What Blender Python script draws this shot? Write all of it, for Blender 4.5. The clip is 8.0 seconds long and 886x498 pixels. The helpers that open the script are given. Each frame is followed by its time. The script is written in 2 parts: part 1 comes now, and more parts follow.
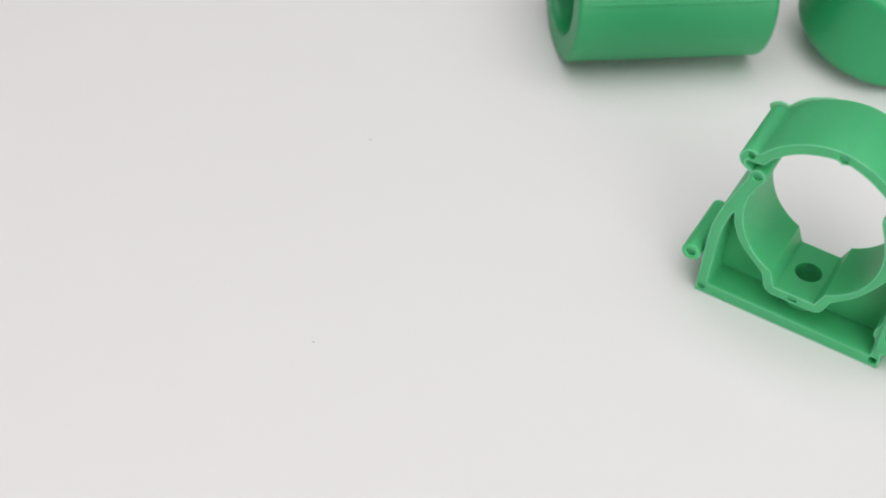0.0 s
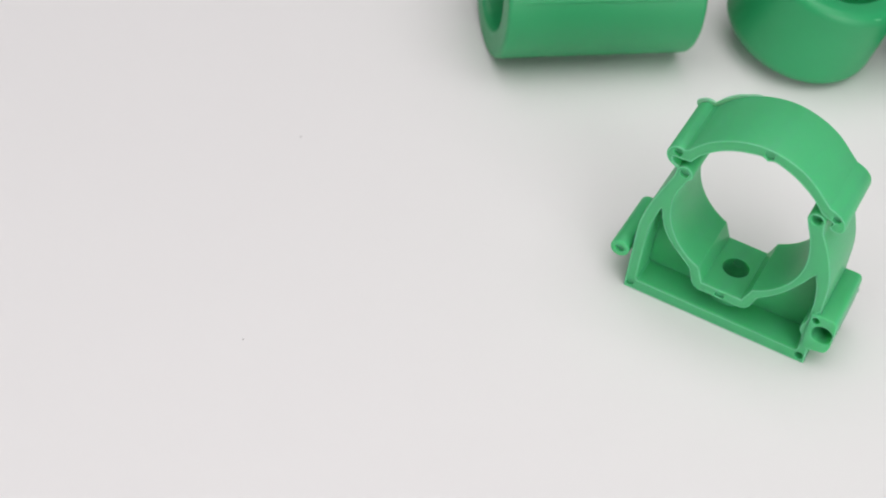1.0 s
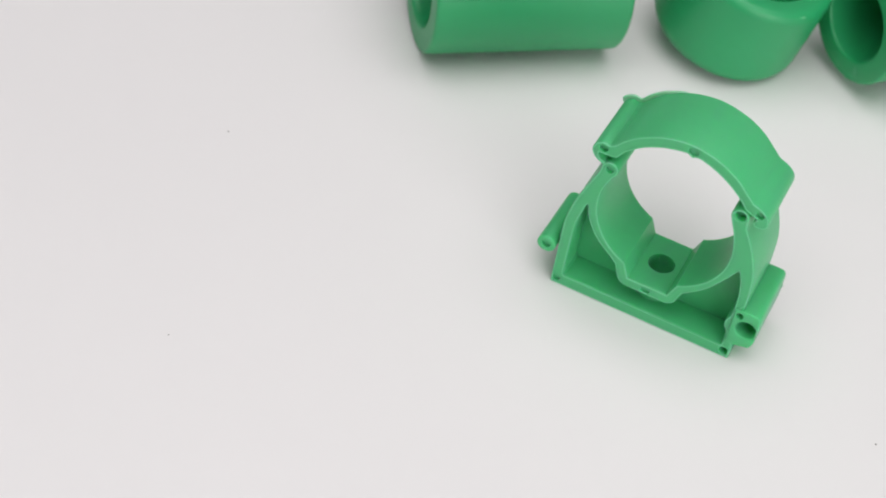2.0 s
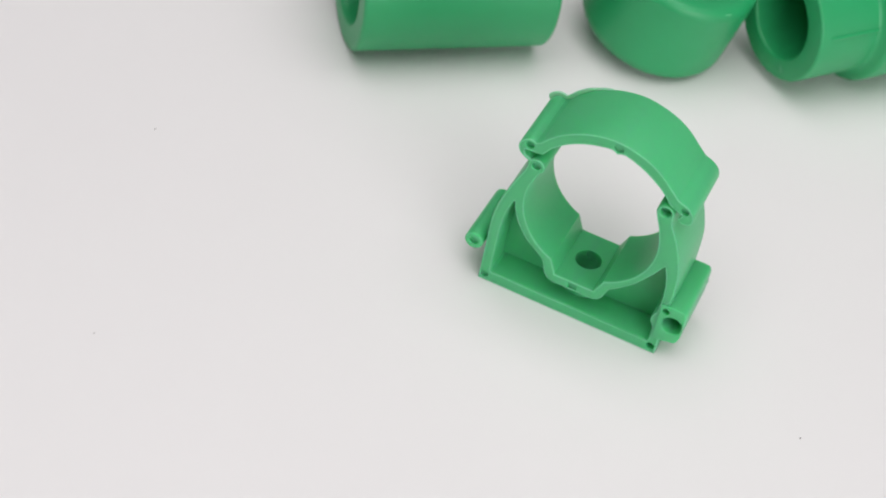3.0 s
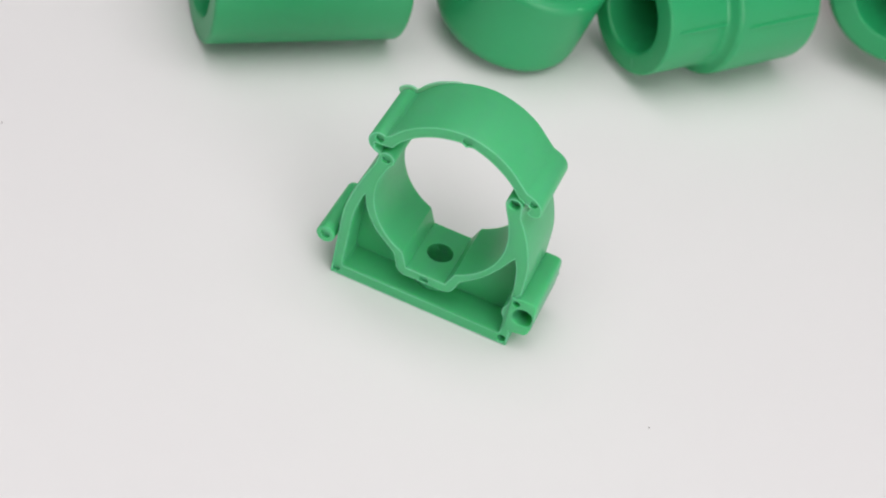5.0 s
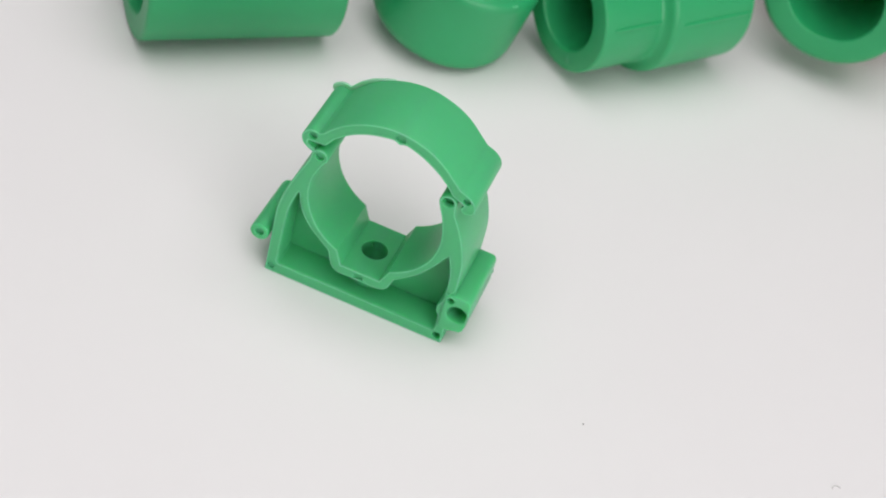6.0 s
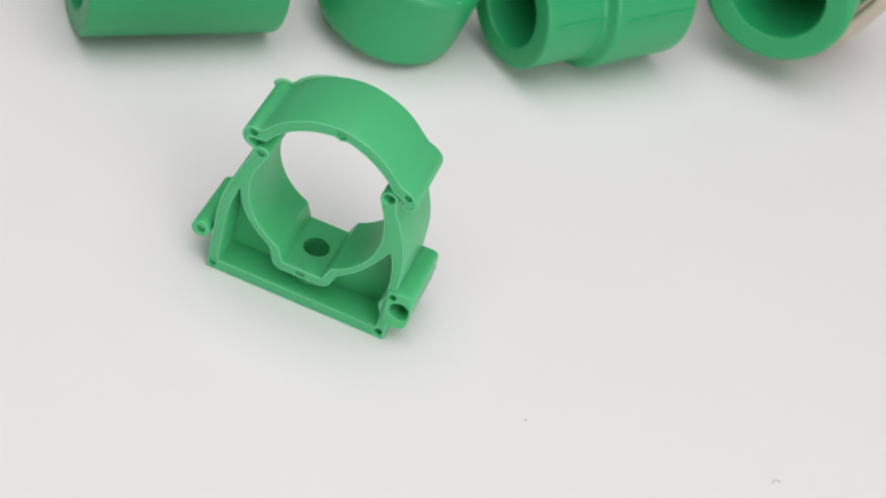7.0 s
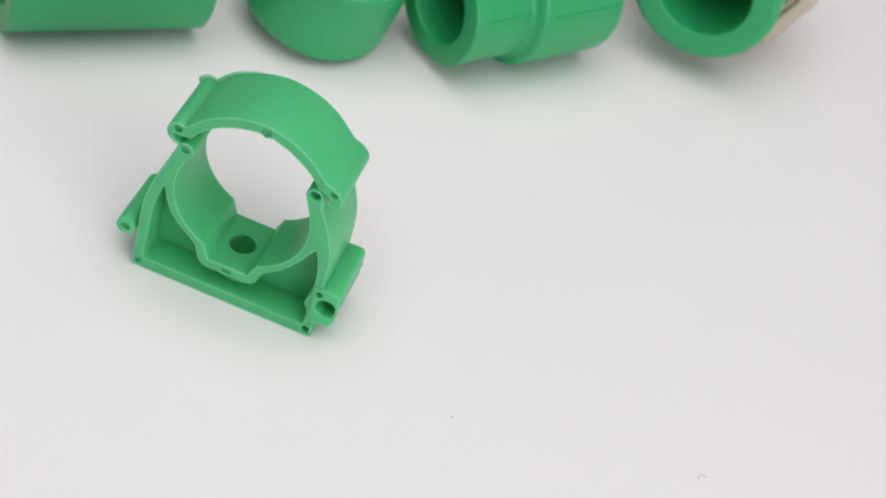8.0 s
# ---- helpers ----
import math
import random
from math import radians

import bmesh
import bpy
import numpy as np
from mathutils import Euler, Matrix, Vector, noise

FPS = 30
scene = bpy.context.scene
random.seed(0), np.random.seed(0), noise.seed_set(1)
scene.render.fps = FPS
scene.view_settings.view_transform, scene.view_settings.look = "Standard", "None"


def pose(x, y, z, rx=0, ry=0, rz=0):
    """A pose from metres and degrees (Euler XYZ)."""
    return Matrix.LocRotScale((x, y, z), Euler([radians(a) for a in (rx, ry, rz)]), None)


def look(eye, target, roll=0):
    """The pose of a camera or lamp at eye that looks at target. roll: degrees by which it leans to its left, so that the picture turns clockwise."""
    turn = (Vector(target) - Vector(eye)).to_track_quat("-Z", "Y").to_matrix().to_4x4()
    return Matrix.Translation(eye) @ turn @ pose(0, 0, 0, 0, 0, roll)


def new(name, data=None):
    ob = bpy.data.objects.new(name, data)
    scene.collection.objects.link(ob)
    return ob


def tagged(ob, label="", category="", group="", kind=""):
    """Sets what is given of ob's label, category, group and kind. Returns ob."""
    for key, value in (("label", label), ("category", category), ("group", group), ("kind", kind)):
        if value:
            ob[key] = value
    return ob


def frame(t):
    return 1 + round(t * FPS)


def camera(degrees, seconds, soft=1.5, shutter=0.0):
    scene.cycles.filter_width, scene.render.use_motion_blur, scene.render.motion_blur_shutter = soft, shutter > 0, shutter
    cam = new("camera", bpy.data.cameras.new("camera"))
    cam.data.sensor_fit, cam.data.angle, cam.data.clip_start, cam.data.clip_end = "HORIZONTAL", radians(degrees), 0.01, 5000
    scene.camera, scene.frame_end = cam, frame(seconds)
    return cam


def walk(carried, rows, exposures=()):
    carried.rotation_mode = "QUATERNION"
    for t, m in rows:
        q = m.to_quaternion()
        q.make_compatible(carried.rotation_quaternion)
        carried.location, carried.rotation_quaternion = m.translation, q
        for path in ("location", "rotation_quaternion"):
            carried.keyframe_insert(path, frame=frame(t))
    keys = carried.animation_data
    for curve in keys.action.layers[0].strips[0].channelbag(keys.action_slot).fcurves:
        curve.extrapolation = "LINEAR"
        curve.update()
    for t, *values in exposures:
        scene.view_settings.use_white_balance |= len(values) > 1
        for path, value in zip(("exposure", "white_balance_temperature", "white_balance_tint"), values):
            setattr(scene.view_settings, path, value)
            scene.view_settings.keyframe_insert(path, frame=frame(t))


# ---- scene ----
from mathutils.geometry import tessellate_polygon

MM = 0.001

# ---- camera: a slow pan along the row of fittings, focused on the clamp ----
cam = camera(28.752, 8.0, soft=2.0)
cam.data.dof.use_dof, cam.data.dof.focus_distance, cam.data.dof.aperture_fstop = True, 0.385, 20.0
ROWS = [
    (0.0, 0.04664, -0.28569, 0.28769, 45.255, -4.388, 29.708),
    (0.5, 0.04782, -0.28525, 0.28793, 45.258, -5.077, 28.974),
    (1.0, 0.04901, -0.2848, 0.28816, 45.295, -5.641, 28.181),
    (1.5, 0.0502, -0.28434, 0.2884, 45.29, -6.397, 27.5),
    (3.0, 0.0538, -0.28289, 0.28908, 45.432, -8.404, 25.166),
    (3.5, 0.055, -0.28238, 0.28931, 45.503, -8.98, 24.409),
    (4.0, 0.05621, -0.28186, 0.28953, 45.561, -9.542, 23.704),
    (4.5, 0.05743, -0.28133, 0.28975, 45.646, -10.339, 22.814),
    (5.0, 0.05864, -0.28079, 0.28997, 45.768, -11.066, 21.909),
    (6.5, 0.06232, -0.27909, 0.29062, 46.027, -12.704, 19.932),
    (7.0, 0.06355, -0.2785, 0.29083, 46.103, -13.196, 19.302),
    (7.5, 0.06478, -0.2779, 0.29104, 46.218, -13.863, 18.537),
    (8.0, 0.06602, -0.27728, 0.29125, 46.367, -14.529, 17.718),
]
walk(cam, [(t, pose(x, y, z, rx, ry, rz)) for t, x, y, z, rx, ry, rz in ROWS])

# ---- light: a large softbox overhead and a low window lamp in a pale studio ----
world = bpy.data.worlds.new("studio_air")
world.use_nodes = True
world.node_tree.nodes["Background"].inputs["Color"].default_value = (0.9, 0.92, 1.0, 1)
world.node_tree.nodes["Background"].inputs["Strength"].default_value = 0.2
scene.world = world


def softbox(name, eye, target, sx, sy, watts, colour):
    data = bpy.data.lights.new(name, "AREA")
    data.shape, data.size, data.size_y, data.energy, data.color = "RECTANGLE", sx, sy, watts, colour
    ob = new(name, data)
    ob.matrix_world = look(eye, target)
    return ob


softbox("softbox_lamp", (0.05, -0.16, 0.96), (0.05, -0.12, 0.0), 1.1, 1.1, 9.1, (1.0, 0.974, 0.985))
softbox("window_lamp", (1.14, -0.96, 0.45), (0.0, 0.05, 0.02), 1.1, 0.7, 11.6, (1.0, 0.974, 0.99))
scene.view_settings.exposure = 0.0


# ---- materials ----
def material(name, base, rough, var=0.06, bump=0.02, grain=900.0, blotch=40.0, metal=0.0, sss=0.0, spec=0.2, radius=(0.4, 1.0, 0.5), depth=0.0015):
    m = bpy.data.materials.new(name)
    m.use_nodes = True
    nt = m.node_tree
    b = nt.nodes["Principled BSDF"]
    co = nt.nodes.new("ShaderNodeTexCoord")

    def noise_tex(scale, detail):
        n = nt.nodes.new("ShaderNodeTexNoise")
        n.inputs["Scale"].default_value, n.inputs["Detail"].default_value = scale, detail
        nt.links.new(co.outputs["Object"], n.inputs["Vector"])
        return n
    big, fine = noise_tex(blotch, 3), noise_tex(grain, 4)
    mix = nt.nodes.new("ShaderNodeMix")
    mix.data_type = "RGBA"
    mix.inputs["A"].default_value = (*[c * (1 - var) for c in base], 1)
    mix.inputs["B"].default_value = (*[min(1, c * (1 + var)) for c in base], 1)
    nt.links.new(big.outputs["Fac"], mix.inputs["Factor"])
    nt.links.new(mix.outputs["Result"], b.inputs["Base Color"])
    ramp = nt.nodes.new("ShaderNodeMapRange")
    ramp.inputs["To Min"].default_value, ramp.inputs["To Max"].default_value = rough - 0.05, rough + 0.05
    nt.links.new(fine.outputs["Fac"], ramp.inputs["Value"])
    nt.links.new(ramp.outputs["Result"], b.inputs["Roughness"])
    bp = nt.nodes.new("ShaderNodeBump")
    bp.inputs["Strength"].default_value, bp.inputs["Distance"].default_value = bump, 0.001
    nt.links.new(fine.outputs["Fac"], bp.inputs["Height"])
    nt.links.new(bp.outputs["Normal"], b.inputs["Normal"])
    b.inputs["Metallic"].default_value = metal
    b.inputs["Specular IOR Level"].default_value = spec
    if sss:
        b.inputs["Subsurface Weight"].default_value = sss
        b.inputs["Subsurface Scale"].default_value = depth
        b.inputs["Subsurface Radius"].default_value = radius
    return m


GREEN = material("green_polypropylene", (0.018, 0.338, 0.118), 0.42, 0.05, 0.05, 1500.0, 60.0, sss=0.15, spec=0.55, radius=(0.3, 1.0, 0.45))
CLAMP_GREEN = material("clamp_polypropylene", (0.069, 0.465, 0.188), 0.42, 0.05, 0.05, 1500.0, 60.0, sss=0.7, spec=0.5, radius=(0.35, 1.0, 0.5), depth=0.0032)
# pale copy of the clamp green, light through thin plastic put into the colour
FLASH = material("lit_thin_polypropylene", (0.3, 0.66, 0.42), 0.4, 0.05, 0.05, 1500.0, 60.0, sss=0.6, radius=(0.3, 1.0, 0.45))
# painted edge highlight of the clamp, also the nick on the cap rim
HIGHLIGHT_NICK = material("pale_edge_highlight_and_nick", (0.15, 0.62, 0.29), 0.4, 0.1, 0.05, 1500.0, 400.0, sss=0.6, radius=(0.3, 1.0, 0.45))
WHITE = material("white_laminate", (0.80, 0.79, 0.785), 0.5, 0.012, 0.03, 2500.0, 12.0)
WALL = material("grey_wall_paint", (0.5, 0.5, 0.5), 0.7, 0.03, 0.1, 60.0, 2.0)
NICKEL = material("satin_nickel", (0.62, 0.56, 0.47), 0.6, 0.05, 0.05, 3000.0, 80.0, metal=1.0)
BRASS = material("dull_brass", (0.55, 0.44, 0.26), 0.4, 0.06, 0.05, 3000.0, 80.0, metal=1.0)
DUST = material("dark_dust", (0.16, 0.15, 0.14), 0.8, 0.2, 0.2)
LINT = material("pale_lint", (0.62, 0.61, 0.6), 0.8, 0.1, 0.1)


# ---- mesh helpers ----
def to_mesh(name, bm, mat, angle=35.0):
    bmesh.ops.recalc_face_normals(bm, faces=bm.faces)
    me = bpy.data.meshes.new(name)
    bm.to_mesh(me)
    bm.free()
    for p in me.polygons:
        p.use_smooth = True
    me.set_sharp_from_angle(angle=radians(angle))
    me.materials.append(mat)
    return me


def part(name, bm, mat, parent, label="", angle=35.0):
    ob = new(name, to_mesh(name, bm, mat, angle))
    ob.parent = parent
    return tagged(ob, label)


def thing(name, m, label, category, group=""):
    ob = new(name)
    ob.empty_display_size = 0.01
    ob.matrix_world = m
    return tagged(ob, label, category, group)


def spline(points, steps=5):
    """Catmull-Rom through open points."""
    out, n = [], len(points)
    for i in range(n - 1):
        p0, p1, p2, p3 = (Vector(points[max(0, min(n - 1, k))]) for k in (i - 1, i, i + 1, i + 2))
        for j in range(steps):
            u = j / steps
            out.append(tuple(0.5 * (2 * p1 + (p2 - p0) * u + (2 * p0 - 5 * p1 + 4 * p2 - p3) * u * u + (3 * p1 - p0 - 3 * p2 + p3) * u ** 3)))
    return out + [tuple(points[-1])]


def arc(cx, cz, r, a0, a1, n):
    return [(cx + r * math.cos(radians(a0 + (a1 - a0) * i / n)), cz + r * math.sin(radians(a0 + (a1 - a0) * i / n))) for i in range(n + 1)]


def area2(loop):
    return sum(loop[i - 1][0] * loop[i][1] - loop[i][0] * loop[i - 1][1] for i in range(len(loop)))


def inset(loop, d):
    """Move a loop to its left by d."""
    out, n = [], len(loop)
    for i in range(n):
        a, b, c = Vector(loop[i - 1]), Vector(loop[i]), Vector(loop[(i + 1) % n])
        e, f = (b - a), (c - b)
        e, f = (e / max(e.length, 1e-9)), (f / max(f.length, 1e-9))
        nrm = Vector((-e.y - f.y, e.x + f.x))
        k = max(0.5, 1 + e.dot(f))
        out.append(tuple(b + nrm * (d / k)))
    return out


def clean(loop):
    out = []
    for q in loop:
        if not out or (Vector(q) - Vector(out[-1])).length > 0.02:
            out.append(q)
    if (Vector(out[0]) - Vector(out[-1])).length <= 0.02:
        out.pop()
    return out


def prism(bm, outline, holes, y0, y1, bevel=0.35):
    """A rounded plate: outline and holes in x, z (millimetres), thick from y0 to y1."""
    loops = []
    for k, lp in enumerate([outline] + holes):
        lp = clean(lp)
        if (area2(lp) > 0) != (k == 0):
            lp = lp[::-1]
        loops.append(lp)
    steps = [(1.0, 0.0), (0.5, 0.14), (0.14, 0.5), (0.0, 1.0)]
    rings = [(bevel * i, y0 + bevel * h) for i, h in steps] + [(bevel * i, y1 - bevel * h) for i, h in reversed(steps)]
    caps = ([], [])
    for lp in loops:
        prev = None
        size = max(q[0] for q in lp) - min(q[0] for q in lp)
        small = 0.25 if size < 2.5 else 1.0
        for n, (i, y) in enumerate(rings):
            i *= small
            row = [bm.verts.new((x * MM, y * MM, z * MM)) for x, z in inset(lp, i)]
            if prev:
                for k in range(len(row)):
                    bm.faces.new((prev[k - 1], prev[k], row[k], row[k - 1]))
            if n in (0, len(rings) - 1):
                caps[n > 0].append(row)
            prev = row
    for side in caps:
        flat = [v for row in side for v in row]
        for tri in tessellate_polygon([[Vector((v.co.x, v.co.z, 0)) for v in row] for row in side]):
            try:
                bm.faces.new([flat[k] for k in tri])
            except ValueError:
                pass
    return bm


def highlight_bead(bm, loop, outer, y, r, d=0.3):
    """A fine raised bead that follows the edge of a face, to imitate its highlight."""
    lp = clean(loop)
    if (area2(lp) > 0) != outer:
        lp = lp[::-1]
    prev = None
    for k in range(7):
        a = 2 * math.pi * (k % 6) / 6
        row = [bm.verts.new((x * MM, (y + r * math.sin(a)) * MM, z * MM)) for x, z in inset(lp, d + r * math.cos(a))]
        if prev:
            for i in range(len(row)):
                bm.faces.new((prev[i - 1], prev[i], row[i], row[i - 1]))
        prev = row
    bmesh.ops.remove_doubles(bm, verts=bm.verts, dist=1e-7)


def gate_scar(bm, m, s, r, angle, along, size, seed):
    """A small torn nub left where the plastic entered the mould."""
    a = radians(angle)
    c = Vector((r * math.sin(a), r * math.cos(a), s))
    ways = {"radial": Vector((math.sin(a), math.cos(a), 0)), "round": Vector((math.cos(a), -math.sin(a), 0))}
    u = ways[along]
    w = ways["round" if along == "radial" else "radial"]
    made = bmesh.ops.create_icosphere(bm, subdivisions=2, radius=1.0)["verts"]
    for v in made:
        k = 1 + 0.35 * noise.noise(v.co * 2.1 + Vector((seed, 0, 0)))
        q = c + u * v.co.x * size[0] * k + w * v.co.y * size[1] * k + Vector((0, 0, v.co.z * size[2] * k))
        v.co = m @ (q * MM)


def plug(bm, x, z, r, y0, y1):
    """A pin that closes a small ejector mark just below the face."""
    m = Matrix.Translation((x * MM, (y0 + y1) / 2 * MM, z * MM)) @ pose(0, 0, 0, 90, 0, 0)
    bmesh.ops.create_cone(bm, cap_ends=True, segments=20, radius1=r * MM, radius2=r * MM, depth=(y1 - y0) * MM, matrix=m)


def axes(origin, way):
    """Local axes of a turned part: Z along its axis, X upward, Y to the side."""
    z = Vector(way).normalized()
    y = Vector((z.y, -z.x, 0)).normalized() if abs(z.z) < 0.9 else Vector((0, 1, 0))
    x = y.cross(z).normalized()
    y = z.cross(x)
    return Matrix.Translation(Vector(origin) * MM) @ Matrix((x, y, z)).transposed().to_4x4()


def fillet(profile, radius, n=4):
    """Round the corners of a closed profile."""
    out, m = [], len(profile)
    for i in range(m):
        a, b, c = Vector(profile[i - 1]), Vector(profile[i]), Vector(profile[(i + 1) % m])
        d = min(radius, (a - b).length * 0.45, (c - b).length * 0.45)
        p, q = b + (a - b).normalized() * d, b + (c - b).normalized() * d
        for j in range(n + 1):
            u = j / n
            out.append(tuple((1 - u) ** 2 * p + 2 * u * (1 - u) * b + u * u * q))
    return out


def turned(bm, profile, m, seg=112, closed=True, facet=None):
    """Turn a profile of (along, radius) in millimetres about the Z axis of m."""
    rows = []
    for k in range(seg):
        a = 2 * math.pi * k / seg
        g = facet(a) if facet else 1.0
        rows.append([bm.verts.new(m @ Vector((r * g * MM * math.sin(a), r * g * MM * math.cos(a), s * MM))) for s, r in profile])
    for k in range(seg):
        p, q = rows[k - 1], rows[k]
        for i in range(0 if closed else 1, len(profile)):
            bm.faces.new((p[i - 1], p[i], q[i], q[i - 1]))
    return bm


def ridge(bm, m, r, points, w=0.55, h=0.3):
    """A thin moulded ridge on a barrel of radius r along points of (along, degrees)."""
    rows = []
    path = [Vector((s, radians(a) * r)) for s, a in points]
    for i, q in enumerate(path):
        d = (path[min(i + 1, len(path) - 1)] - path[max(i - 1, 0)]).normalized()
        side = Vector((-d.y, d.x))
        k = 0.5 if i in (0, len(path) - 1) else 1.0
        row = []
        for o, up in ((-1, -0.25), (-0.6, 0.7), (0, 1.0), (0.6, 0.7), (1, -0.25)):
            f = q + side * o * w * k
            a, rr = f.y / r, r + (h * up * k if up > 0 else up)
            row.append(bm.verts.new(m @ Vector((math.sin(a) * rr * MM, math.cos(a) * rr * MM, f.x * MM))))
        rows.append(row)
    for p, q in zip(rows, rows[1:]):
        for i in range(4):
            bm.faces.new((p[i], p[i + 1], q[i + 1], q[i]))
        bm.faces.new((p[4], p[0], q[0], q[4]))
    bm.faces.new(rows[0])
    bm.faces.new(rows[-1][::-1])
    return bm


def slab(name, x0, x1, y0, y1, z0, z1, mat, label, category):
    bm = bmesh.new()
    bmesh.ops.create_cube(bm, size=1, matrix=Matrix.Translation(((x0 + x1) / 2, (y0 + y1) / 2, (z0 + z1) / 2)) @ Matrix.Diagonal((x1 - x0, y1 - y0, z1 - z0, 1)))
    return tagged(new(name, to_mesh(name, bm, mat)), label, category, kind="structure")


# ---- the studio ----
slab("ground", -1.5, 1.5, -1.5, 1.5, -0.04, 0.0, WHITE, "smooth matt white worktop under the fittings", "worktop")
# unseen walls and ceiling, added to close the place; their grey sets bounced light
slab("wall_north", -1.55, 1.55, 1.5, 1.55, -0.04, 1.5, WALL, "plain pale grey unseen wall, added to close the studio", "wall")
slab("wall_south", -1.55, 1.55, -1.55, -1.5, -0.04, 1.5, WALL, "plain pale grey unseen wall, added to close the studio", "wall")
slab("wall_east", 1.5, 1.55, -1.5, 1.5, -0.04, 1.5, WALL, "plain pale grey unseen wall, added to close the studio", "wall")
slab("wall_west", -1.55, -1.5, -1.5, 1.5, -0.04, 1.5, WALL, "plain pale grey unseen wall, added to close the studio", "wall")
slab("ceiling", -1.55, 1.55, -1.55, 1.55, 1.5, 1.55, WALL, "plain pale grey unseen ceiling, added to close the studio", "ceiling")


# ---- the pipe clamp ----
def pipe_clamp(m):
    clamp = thing("pipe_clamp", m, "green plastic pipe clamp standing upright with its strap loosely snapped on", "pipe clamp")
    depth, r, zc = 18.0, 16.0, 29.4
    right_wall = spline([(22.8, 0.0), (22.8, 10), (22.8, 19.0), (22.5, 25.2), (21.4, 29.9), (19.8, 34.2), (17.6, 38.4)], 4)
    right_boss = arc(15.2, 41.0, 2.1, -12, 205, 14)
    ring_r = spline([(13.9, 38.4), (14.8, 36.2), (15.6, 33.0)], 3) + arc(0, zc, r, 10, -66, 26)
    recess = [(4.8, 10.7), (-4.8, 10.7)]
    ring_l = arc(0, zc, r, -114, -192, 26) + spline([(-15.5, 33.4), (-14.7, 35.6), (-14.0, 37.4)], 3)
    left_boss = arc(-15.3, 39.0, 2.1, -25, 190, 14)
    left_wall = spline([(-17.6, 37.2), (-19.3, 32.8), (-21.1, 27.4), (-22.3, 22.1), (-22.7, 18.0), (-22.7, 10), (-22.7, 0.0)], 4)
    outline = [(-22.6, -0.25), (22.7, -0.25)] + right_wall + right_boss + ring_r + recess + ring_l + left_boss + left_wall
    pocket = (spline([(-18.3, 26.9), (-19.2, 23.4), (-19.8, 19.9), (-20.0, 14.0), (-20.0, 3.5)], 4) + [(-19.5, 2.95), (19.9, 2.95)]
              + spline([(20.4, 3.5), (20.3, 7.6), (19.5, 9.2), (19.5, 11.2), (20.3, 13.2), (20.4, 18.3), (19.8, 23.2), (18.8, 26.2)], 4)
              + spline([(18.2, 25.2), (16.5, 22.1), (13.4, 17.6), (9.9, 14.2), (8.3, 12.9)], 4) + [(7.2, 9.6), (6.4, 8.6), (5.2, 8.0), (-5.2, 8.0), (-6.6, 8.6), (-7.4, 9.6)]
              + spline([(-8.6, 13.2), (-11.0, 15.3), (-13.9, 17.8), (-16.2, 20.9), (-17.6, 24.0), (-18.1, 26.2)], 4))
    marks = [(-15.3, 39.1, 1.0, 0.7), (15.2, 41.3, 1.3, 1.8), (-21.4, 1.6, 1.0, 0.6), (21.3, 1.6, 1.05, 2.0), (-0.2, 9.2, 1.1, 0.55)]
    bm = prism(bmesh.new(), outline, [pocket] + [arc(x, z, k, 0, 342, 19) for x, z, k, _ in marks], 0, depth, 0.3)
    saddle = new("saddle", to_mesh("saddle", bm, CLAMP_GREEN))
    # the screw hole is drilled through the seat of the recess, and the link holes into the wall
    drill = bmesh.new()
    bmesh.ops.create_cone(drill, cap_ends=True, segments=40, radius1=3.2 * MM, radius2=3.2 * MM, depth=11.6 * MM, matrix=Matrix.Translation((0.2 * MM, 9.0 * MM, 6.6 * MM)))
    for x, z, k, deep in ((22.3, 14.2, 0.95, 1.4), (24.6, 10.8, 2.42, 9.0)):
        bmesh.ops.create_cone(drill, cap_ends=True, segments=32, radius1=k * MM, radius2=k * MM, depth=(deep + 2.0) * MM, matrix=Matrix.Translation((x * MM, (deep - 2.0) / 2 * MM, z * MM)) @ pose(0, 0, 0, 90, 0, 0))
    cutter = new("drill", to_mesh("drill", drill, CLAMP_GREEN))
    cut = saddle.modifiers.new("hole", "BOOLEAN")
    cut.operation, cut.solver, cut.object = "DIFFERENCE", "EXACT", cutter
    bpy.context.view_layer.update()
    done = bpy.data.meshes.new_from_object(saddle.evaluated_get(bpy.context.evaluated_depsgraph_get()))
    saddle.modifiers.clear()
    saddle.data = done
    bpy.data.objects.remove(cutter)
    done.set_sharp_from_angle(angle=radians(35))
    saddle.parent = clamp
    # pale beads put an edge highlight around the front face and pocket
    bm = bmesh.new()
    highlight_bead(bm, [(21.2, z) if x > 15 and 5.5 < z < 15.5 else (x, z) for x, z in outline], True, 0.1, 0.21)
    highlight_bead(bm, pocket, False, 0.1, 0.17)
    part("flash_edge_highlight", bm, HIGHLIGHT_NICK, saddle, "pale raised bead painted as a highlight along the moulded edges")
    for x, z, k, sunk in marks:
        bm = bmesh.new()
        plug(bm, x, z, k + 0.05, sunk, 5.7)
        plug(bm, x, z, k + 0.05, depth - 5.7, depth - 0.45)
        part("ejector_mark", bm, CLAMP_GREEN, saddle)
    # a web closes the foot half-way, and a tube carries the screw
    for sx in (-1, 1):
        bm = bmesh.new()
        lp = [(sx * 4.2, 2.6), (sx * 20.4, 2.6), (sx * 20.4, 20.0), (sx * 19.0, 26.8), (sx * 16.8, 21.6), (sx * 13.6, 17.1), (sx * 8.2, 12.3), (sx * 6.6, 8.2), (sx * 4.2, 8.3)]
        prism(bm, lp, [], 8.0, 10.0, 0.2)
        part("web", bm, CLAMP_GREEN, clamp)
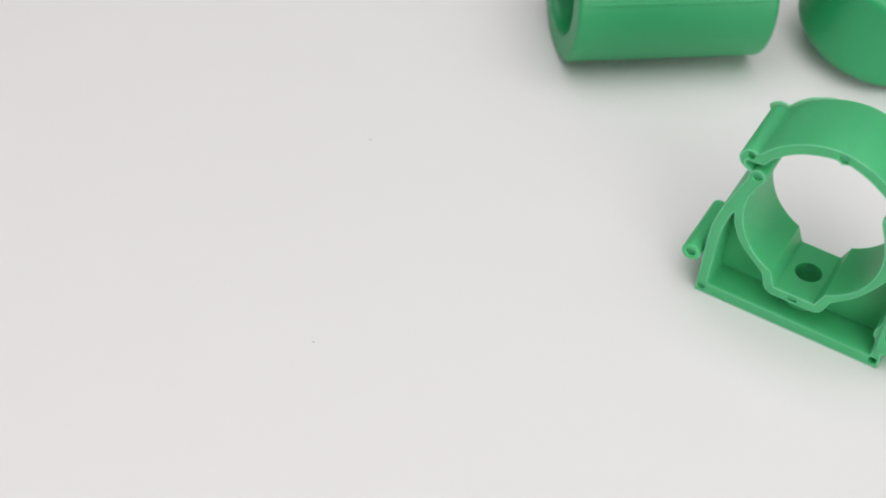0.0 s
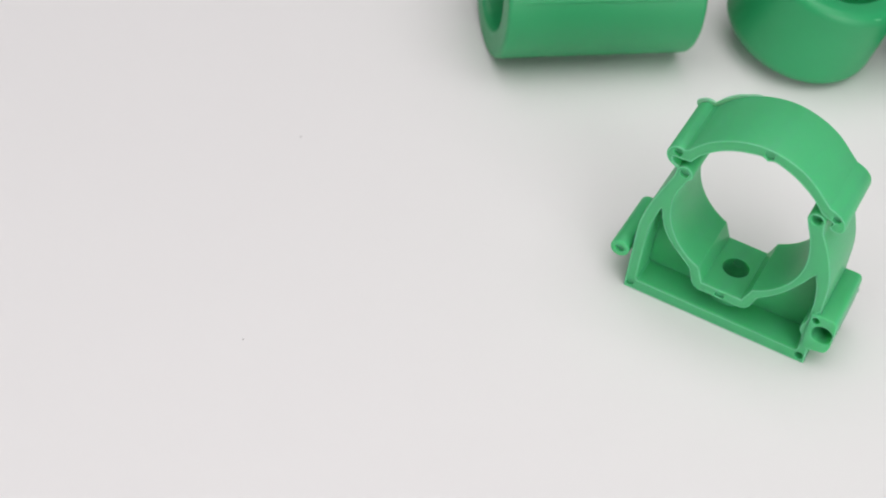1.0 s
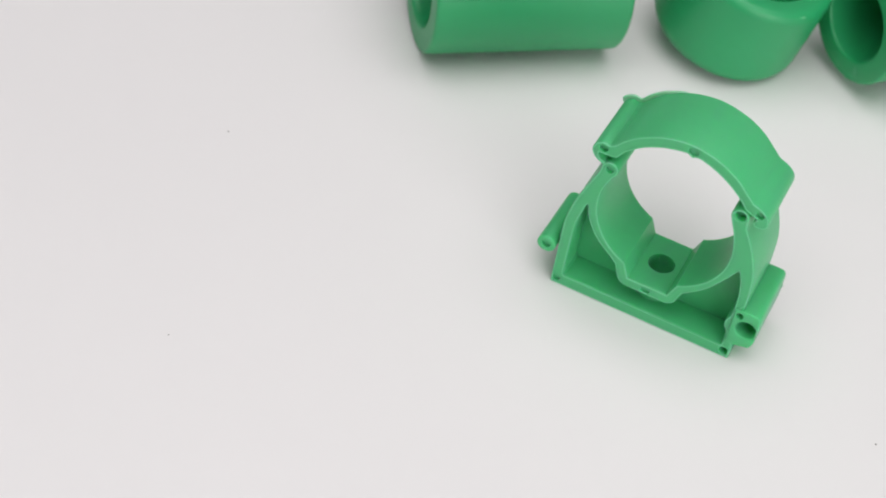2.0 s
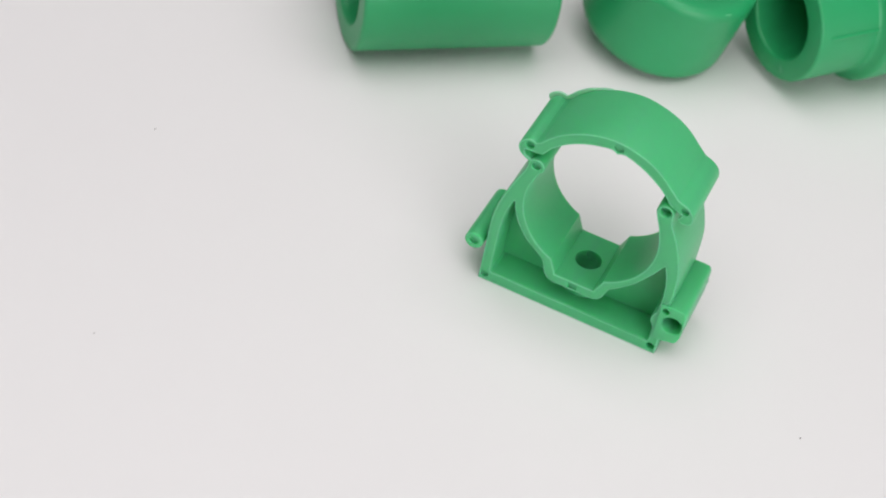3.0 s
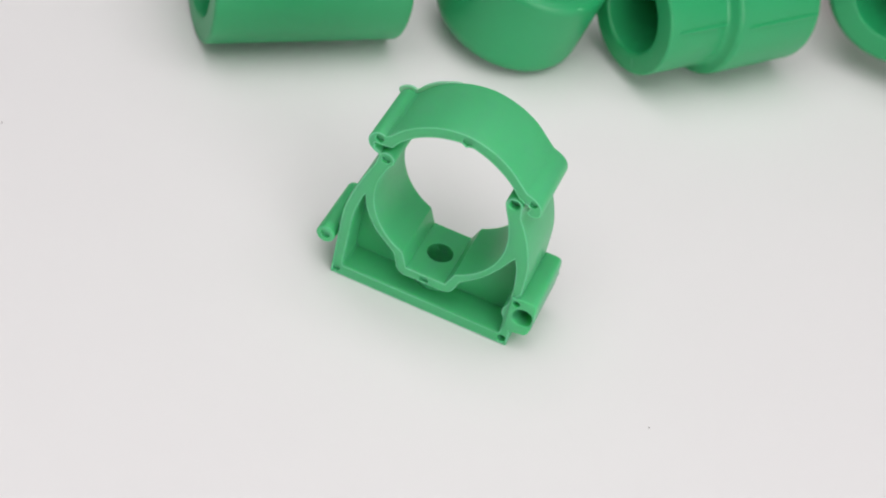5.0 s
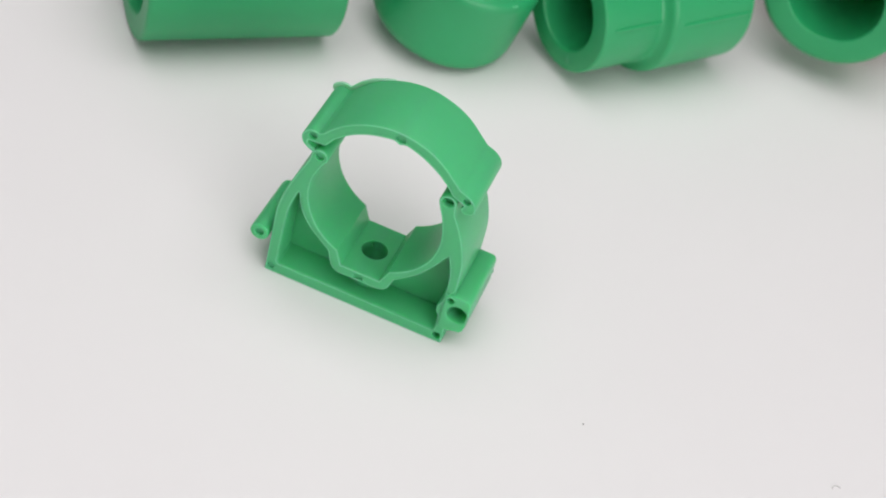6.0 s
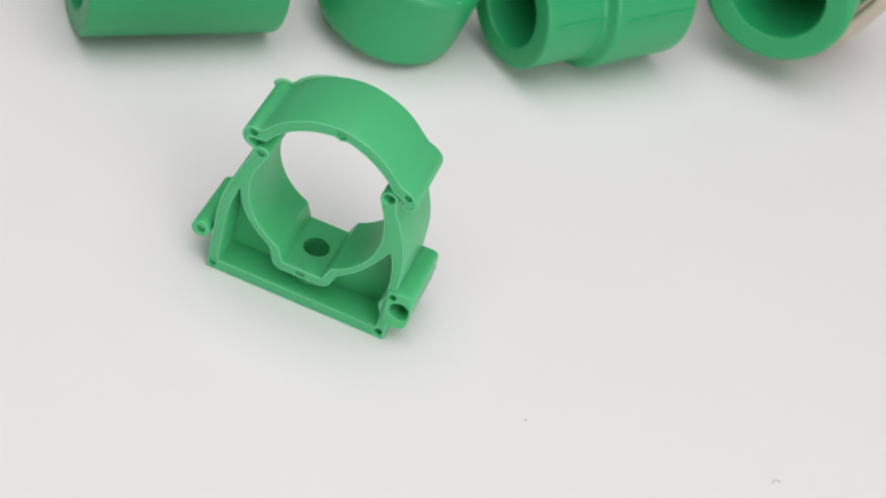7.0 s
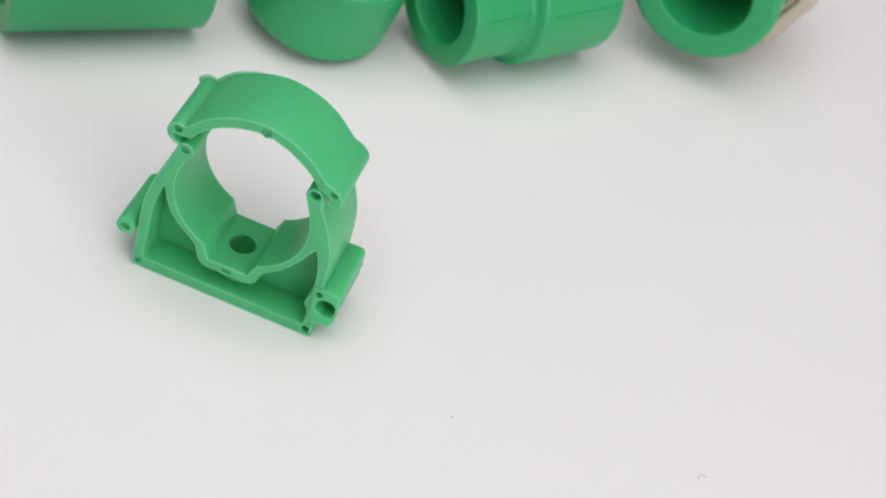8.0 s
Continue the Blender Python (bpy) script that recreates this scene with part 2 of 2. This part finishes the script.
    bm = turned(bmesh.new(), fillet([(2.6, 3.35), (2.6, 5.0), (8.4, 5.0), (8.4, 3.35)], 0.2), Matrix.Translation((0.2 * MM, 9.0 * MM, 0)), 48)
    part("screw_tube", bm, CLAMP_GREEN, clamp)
    # the strap over the pipe, with a hooked end on each side
    top = spline([(17.2, 45.9), (15.2, 47.8), (12.2, 50.6), (8.2, 52.9), (3.4, 54.3), (-0.7, 54.5), (-5.2, 53.6), (-8.8, 52.0), (-11.8, 50.1), (-14.1, 47.9), (-15.6, 46.1)], 4)
    hook_l = spline([(-16.6, 45.5), (-18.2, 45.8), (-19.7, 44.9), (-20.4, 43.1), (-19.8, 41.4), (-18.4, 40.3), (-16.9, 39.7)], 4)
    under_l = spline([(-16.8, 40.6), (-18.3, 41.3), (-18.6, 42.5), (-17.2, 42.6), (-15.8, 42.7), (-14.5, 42.9)], 3)
    bottom = spline([(-12.9, 45.4), (-10.0, 48.0), (-7.0, 49.8), (-3.9, 51.0), (-0.5, 51.75), (0.5, 51.65), (1.5, 51.2), (2.5, 51.6), (3.9, 51.5), (7.6, 50.1), (11.5, 47.7), (14.0, 45.5), (15.6, 43.6)], 4)
    hook_r = spline([(17.2, 42.9), (18.6, 42.2), (18.2, 41.0), (18.9, 40.1), (20.6, 40.2), (21.5, 41.3), (21.2, 43.2), (20.0, 44.6), (18.6, 45.4)], 4)
    pins = [(-17.8, 44.1, 1.0, 0.9), (19.2, 43.5, 0.92, 0.8), (1.5, 52.85, 1.12, 0.5)]
    bm = prism(bmesh.new(), top + hook_l + under_l + bottom + hook_r, [arc(x, z, k, 0, 342, 19) for x, z, k, _ in pins], 0, depth + 0.1, 0.26)
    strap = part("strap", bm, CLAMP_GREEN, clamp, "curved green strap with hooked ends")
    # the strap's front edge gets the same painted highlight
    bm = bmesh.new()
    highlight_bead(bm, top + hook_l + under_l + bottom + hook_r, True, 0.08, 0.2, 0.26)
    part("flash_edge_highlight", bm, HIGHLIGHT_NICK, strap, "pale raised bead painted as a highlight along the moulded edges")
    for x, z, k, sunk in pins:
        bm = bmesh.new()
        plug(bm, x, z, k + 0.05, sunk, depth - 0.65)
        part("ejector_mark", bm, CLAMP_GREEN, strap)
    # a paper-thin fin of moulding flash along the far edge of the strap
    # its pale colour stands in for light passing through the fin
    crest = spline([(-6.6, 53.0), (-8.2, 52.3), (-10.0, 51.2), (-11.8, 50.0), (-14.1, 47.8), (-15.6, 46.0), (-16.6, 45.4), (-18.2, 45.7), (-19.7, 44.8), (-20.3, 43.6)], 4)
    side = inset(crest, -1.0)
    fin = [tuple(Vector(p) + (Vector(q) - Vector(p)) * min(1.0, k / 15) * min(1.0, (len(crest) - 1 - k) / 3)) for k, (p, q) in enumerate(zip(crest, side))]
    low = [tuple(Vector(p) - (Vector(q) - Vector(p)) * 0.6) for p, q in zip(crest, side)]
    part("flash_edge_highlight", prism(bmesh.new(), fin[1:-1] + low[-2:0:-1], [], depth - 0.2, depth + 0.4, 0.1), FLASH, strap, "thin moulding flash, coloured pale as if lit through")
    # catches inside the hooks, set back from the face
    for lp, near in zip(([(-18.7, 42.8), (-14.0, 43.4), (-13.4, 39.0), (-16.6, 38.6), (-18.4, 40.6)], [(14.4, 44.6), (19.0, 42.6), (18.6, 40.8), (16.0, 38.6), (13.9, 41.0)]), (8.0, 3.0)):
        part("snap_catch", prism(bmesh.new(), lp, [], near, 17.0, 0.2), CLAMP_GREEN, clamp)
    # links that join one clamp to the next
    bm = prism(bmesh.new(), arc(-25.6, 10.4, 2.3, 0, 350, 35), [arc(-25.6, 10.4, 1.05, 0, 342, 19)], -0.2, 18.0, 0.35)
    plug(bm, -25.6, 10.4, 1.1, 0.5, 16.0)
    prism(bm, [(-24.0, 9.0), (-22.3, 8.8), (-22.3, 12.0), (-24.0, 11.9)], [], 3.0, 16.8, 0.1)
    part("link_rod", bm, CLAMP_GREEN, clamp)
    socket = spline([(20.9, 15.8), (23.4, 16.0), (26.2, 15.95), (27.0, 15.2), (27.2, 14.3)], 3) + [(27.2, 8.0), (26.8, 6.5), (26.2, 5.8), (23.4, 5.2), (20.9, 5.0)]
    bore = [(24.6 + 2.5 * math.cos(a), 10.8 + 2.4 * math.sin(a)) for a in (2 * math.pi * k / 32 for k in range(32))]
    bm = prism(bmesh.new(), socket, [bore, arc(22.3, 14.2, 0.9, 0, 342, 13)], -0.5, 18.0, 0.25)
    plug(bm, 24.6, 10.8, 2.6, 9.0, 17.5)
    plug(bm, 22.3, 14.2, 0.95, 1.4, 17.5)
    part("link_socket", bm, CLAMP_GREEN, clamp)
    return clamp


pipe_clamp(pose(0, 0, 0.25 * MM))


# ---- the fittings behind it ----
def straight_coupling(m):
    ob = thing("pipe_coupling", m, "plain green plastic socket coupling lying on its side", "pipe fitting")
    r, rb, length = 19.98, 12.6, 53.5
    f = axes((0, 0, r), (1, 0, 0))
    prof = [(0, rb + 0.7), (0, r - 0.8), (0.7, r), (length - 0.9, r), (length, r - 1.1), (length, rb + 0.7), (length - 1.5, rb), (length / 2 + 1.5, rb - 0.4), (length / 2 + 1.5, rb - 2.2),
            (length / 2 - 1.5, rb - 2.2), (length / 2 - 1.5, rb - 0.4), (1.5, rb)]
    part("body", turned(bmesh.new(), fillet(prof, 0.7), f), GREEN, ob)
    part("moulded_ridge", ridge(bmesh.new(), f, r, [(1.4 + k * 4.0, 21.2) for k in range(13)], 0.8, 0.3), GREEN, ob)
    return ob


def end_cap(m, way):
    ob = thing("end_cap", m, "round green plastic end cap leaning on the reducing coupling, open upward", "pipe fitting")
    bend = [(5.4 * (1 - math.cos(a)), 16.8 + 4.8 * math.sin(a)) for a in (radians(k) for k in range(0, 91, 9))]
    w = Vector(way).normalized()
    f = axes((0, 0, max(r * math.sqrt(1 - w.z ** 2) - s * w.z for s, r in bend)), way)
    shell = [(0.0, 0.0), (0.0, 8.0)] + bend + [(14.0, 21.5), (25.6, 21.36), (25.6, 14.9), (8.0, 14.5), (5.6, 14.0), (5.0, 0.0)]
    bm = turned(bmesh.new(), shell, f, closed=False)
    bmesh.ops.remove_doubles(bm, verts=bm.verts, dist=1e-6)
    part("body", bm, GREEN, ob)
    rim = [(25.5, 21.36), (26.6, 21.2), (27.6, 20.6), (28.15, 19.7), (28.25, 18.6), (28.25, 15.8), (28.0, 15.2), (27.3, 14.9), (25.5, 14.88)]
    lip_ring = part("rim", turned(bmesh.new(), rim, f), GREEN, ob)
    bm = bmesh.new()
    gate_scar(bm, f, 27.5, 20.65, 124, "round", (0.75, 0.22, 0.2), 3)
    gate_scar(bm, f, 27.6, 20.6, 127, "round", (0.35, 0.2, 0.16), 8)
    part("gate_scar", bm, HIGHLIGHT_NICK, lip_ring, "pale torn nick on the rim")
    return ob


def reducer(m):
    ob = thing("reducing_coupling", m, "green plastic reducing coupling with a wider rear sleeve, on its side", "pipe fitting")
    r1, r2, rb, step, length = 17.5, 20.9, 11.2, 20.4, 51.4
    f = axes((0, 0, r2), (1, 0, 0))
    front = [(0, rb + 0.3), (0, r1 - 0.45), (0.45, r1), (step - 0.4, r1), (step - 0.4, rb - 6), (19, rb - 6), (19, rb - 0.4), (0.8, rb)]
    rear = [(step - 0.2, rb - 5.9), (step - 0.2, r1 - 1.0), (step - 1.6, r1 - 0.9), (step - 1.6, r1 - 0.02), (step - 0.7, r1 + 0.25), (step, r1 + 1.2), (step + 0.7, r2 - 0.7), (step + 1.6, r2), (length - 2.0, r2), (length, r2 - 2.0), (length, 16.6), (length - 1.5, 15.8), (step + 9, 15.5), (step + 9, rb - 5.9)]
    sleeve = part("front_sleeve", turned(bmesh.new(), fillet(front, 0.5), f), GREEN, ob)
    bm = bmesh.new()
    gate_scar(bm, f, 0.0, 14.0, 296, "radial", (1.3, 0.42, 0.09), 5)
    part("gate_scar", bm, CLAMP_GREEN, sleeve, "pale scar on the end face")
    part("rear_sleeve", turned(bmesh.new(), fillet(rear, 0.5), f), GREEN, ob)
    part("moulded_ridge", ridge(bmesh.new(), f, r1, [(3.2 + k * 2.05, 16.2) for k in range(9)], 0.55, 0.75), GREEN, ob)
    part("moulded_ridge", ridge(bmesh.new(), f, r2, [(24.6 + 2.4 * k, 14.4) for k in range(11)], 0.55, 0.75), GREEN, ob)
    return ob


def threaded_union(m, way, height):
    ob = thing("pipe_union", m, "green plastic union socket with a wide satin nickel nut behind it", "pipe fitting")
    f = axes((0, 0, height), way)
    r, rb = 21.8, 13.6
    prof = [(0, rb + 0.3), (0, r - 1.6), (1.2, r), (24.5, r), (24.5, 19.2), (40.0, 19.2), (40.0, 9.0), (37.0, 9.0), (37.0, rb - 0.5), (0.8, rb)]
    part("socket", turned(bmesh.new(), fillet(prof, 0.6), f), GREEN, ob)

    def flats(a):
        k = (a % (math.pi / 4)) - math.pi / 8
        return min(1.0, 0.955 / math.cos(k))
    nut = [(23.0, 22.6), (22.0, 23.2), (22.0, 24.3), (23.4, 24.5), (23.4, 25.1), (22.0, 25.3), (22.0, 26.8), (23.2, 30.2), (31.0, 30.4), (31.8, 29.9), (32.6, 30.4), (40.5, 30.4), (42.0, 29.0), (42.0, 20.0), (25.0, 20.0), (25.0, 22.6)]
    part("nut", turned(bmesh.new(), fillet(nut, 0.5), f, 160, facet=flats), NICKEL, ob, "satin nickel union nut")
    tail = [(41.0, 19.8), (56.0, 19.8), (56.0, 13.0), (50.0, 12.0), (50.0, 0.4), (47.0, 0.4), (47.0, 8.0), (41.0, 8.6)]
    part("tail", turned(bmesh.new(), fillet(tail, 0.6), f), BRASS, ob, "dull brass tail piece")
    return ob


straight_coupling(pose(-0.09261, 0.06314, 0, 0, 0, 38.2))
end_cap(pose(-0.02144, 0.1133, 0), (0.235, -0.05, 1.0))
reducer(pose(0.01285, 0.11575, 0, 0, 0, 51.1))
threaded_union(pose(0.0797, 0.1567, 0), (0.084, 0.9965, 0.0), 30.6)


# ---- specks of dust on the worktop ----
def dust_speck(x, y, size):
    bm = bmesh.new()
    bmesh.ops.create_icosphere(bm, subdivisions=2, radius=size)
    for v in bm.verts:
        v.co *= 1 + 0.5 * noise.noise(v.co * 9000 + Vector((x, y, 0)) * 500)
        v.co.z *= 0.5
    low = min(v.co.z for v in bm.verts)
    for v in bm.verts:
        v.co.z -= low
    ob = new("dust_speck", to_mesh("dust_speck", bm, DUST))
    ob.matrix_world = pose(x, y, 0)
    return tagged(ob, "tiny dark speck of dust on the white worktop", "dust", "specks of dust")


for x, y, size in ((0.0608, -0.0058, 0.0002), (-0.1130, 0.0017, 0.0002), (-0.0879, -0.0638, 0.00016)):
    dust_speck(x, y, size)


def lint_fibre(x, y):
    bm = bmesh.new()
    rows = []
    for k in range(13):
        u = k / 12
        c = Vector((0.0011 * math.cos(2.4 * u + 0.6), 0.0013 * math.sin(2.4 * u + 0.6), 0.00016))
        out = Vector((math.cos(2.4 * u + 0.6), math.sin(2.4 * u + 0.6), 0))
        rows.append([bm.verts.new(c + (out * math.cos(a) + Vector((0, 0, 1)) * math.sin(a)) * 0.00016) for a in (2 * math.pi * j / 6 for j in range(6))])
    for p, q in zip(rows, rows[1:]):
        for j in range(6):
            bm.faces.new((p[j - 1], p[j], q[j], q[j - 1]))
    bm.faces.new(rows[0])
    bm.faces.new(rows[-1])
    ob = new("lint_fibre", to_mesh("lint_fibre", bm, LINT))
    ob.matrix_world = pose(x, y, 0, 0, 0, 20)
    return tagged(ob, "short pale curl of lint on the white worktop", "lint")


lint_fibre(0.1202, 0.0067)
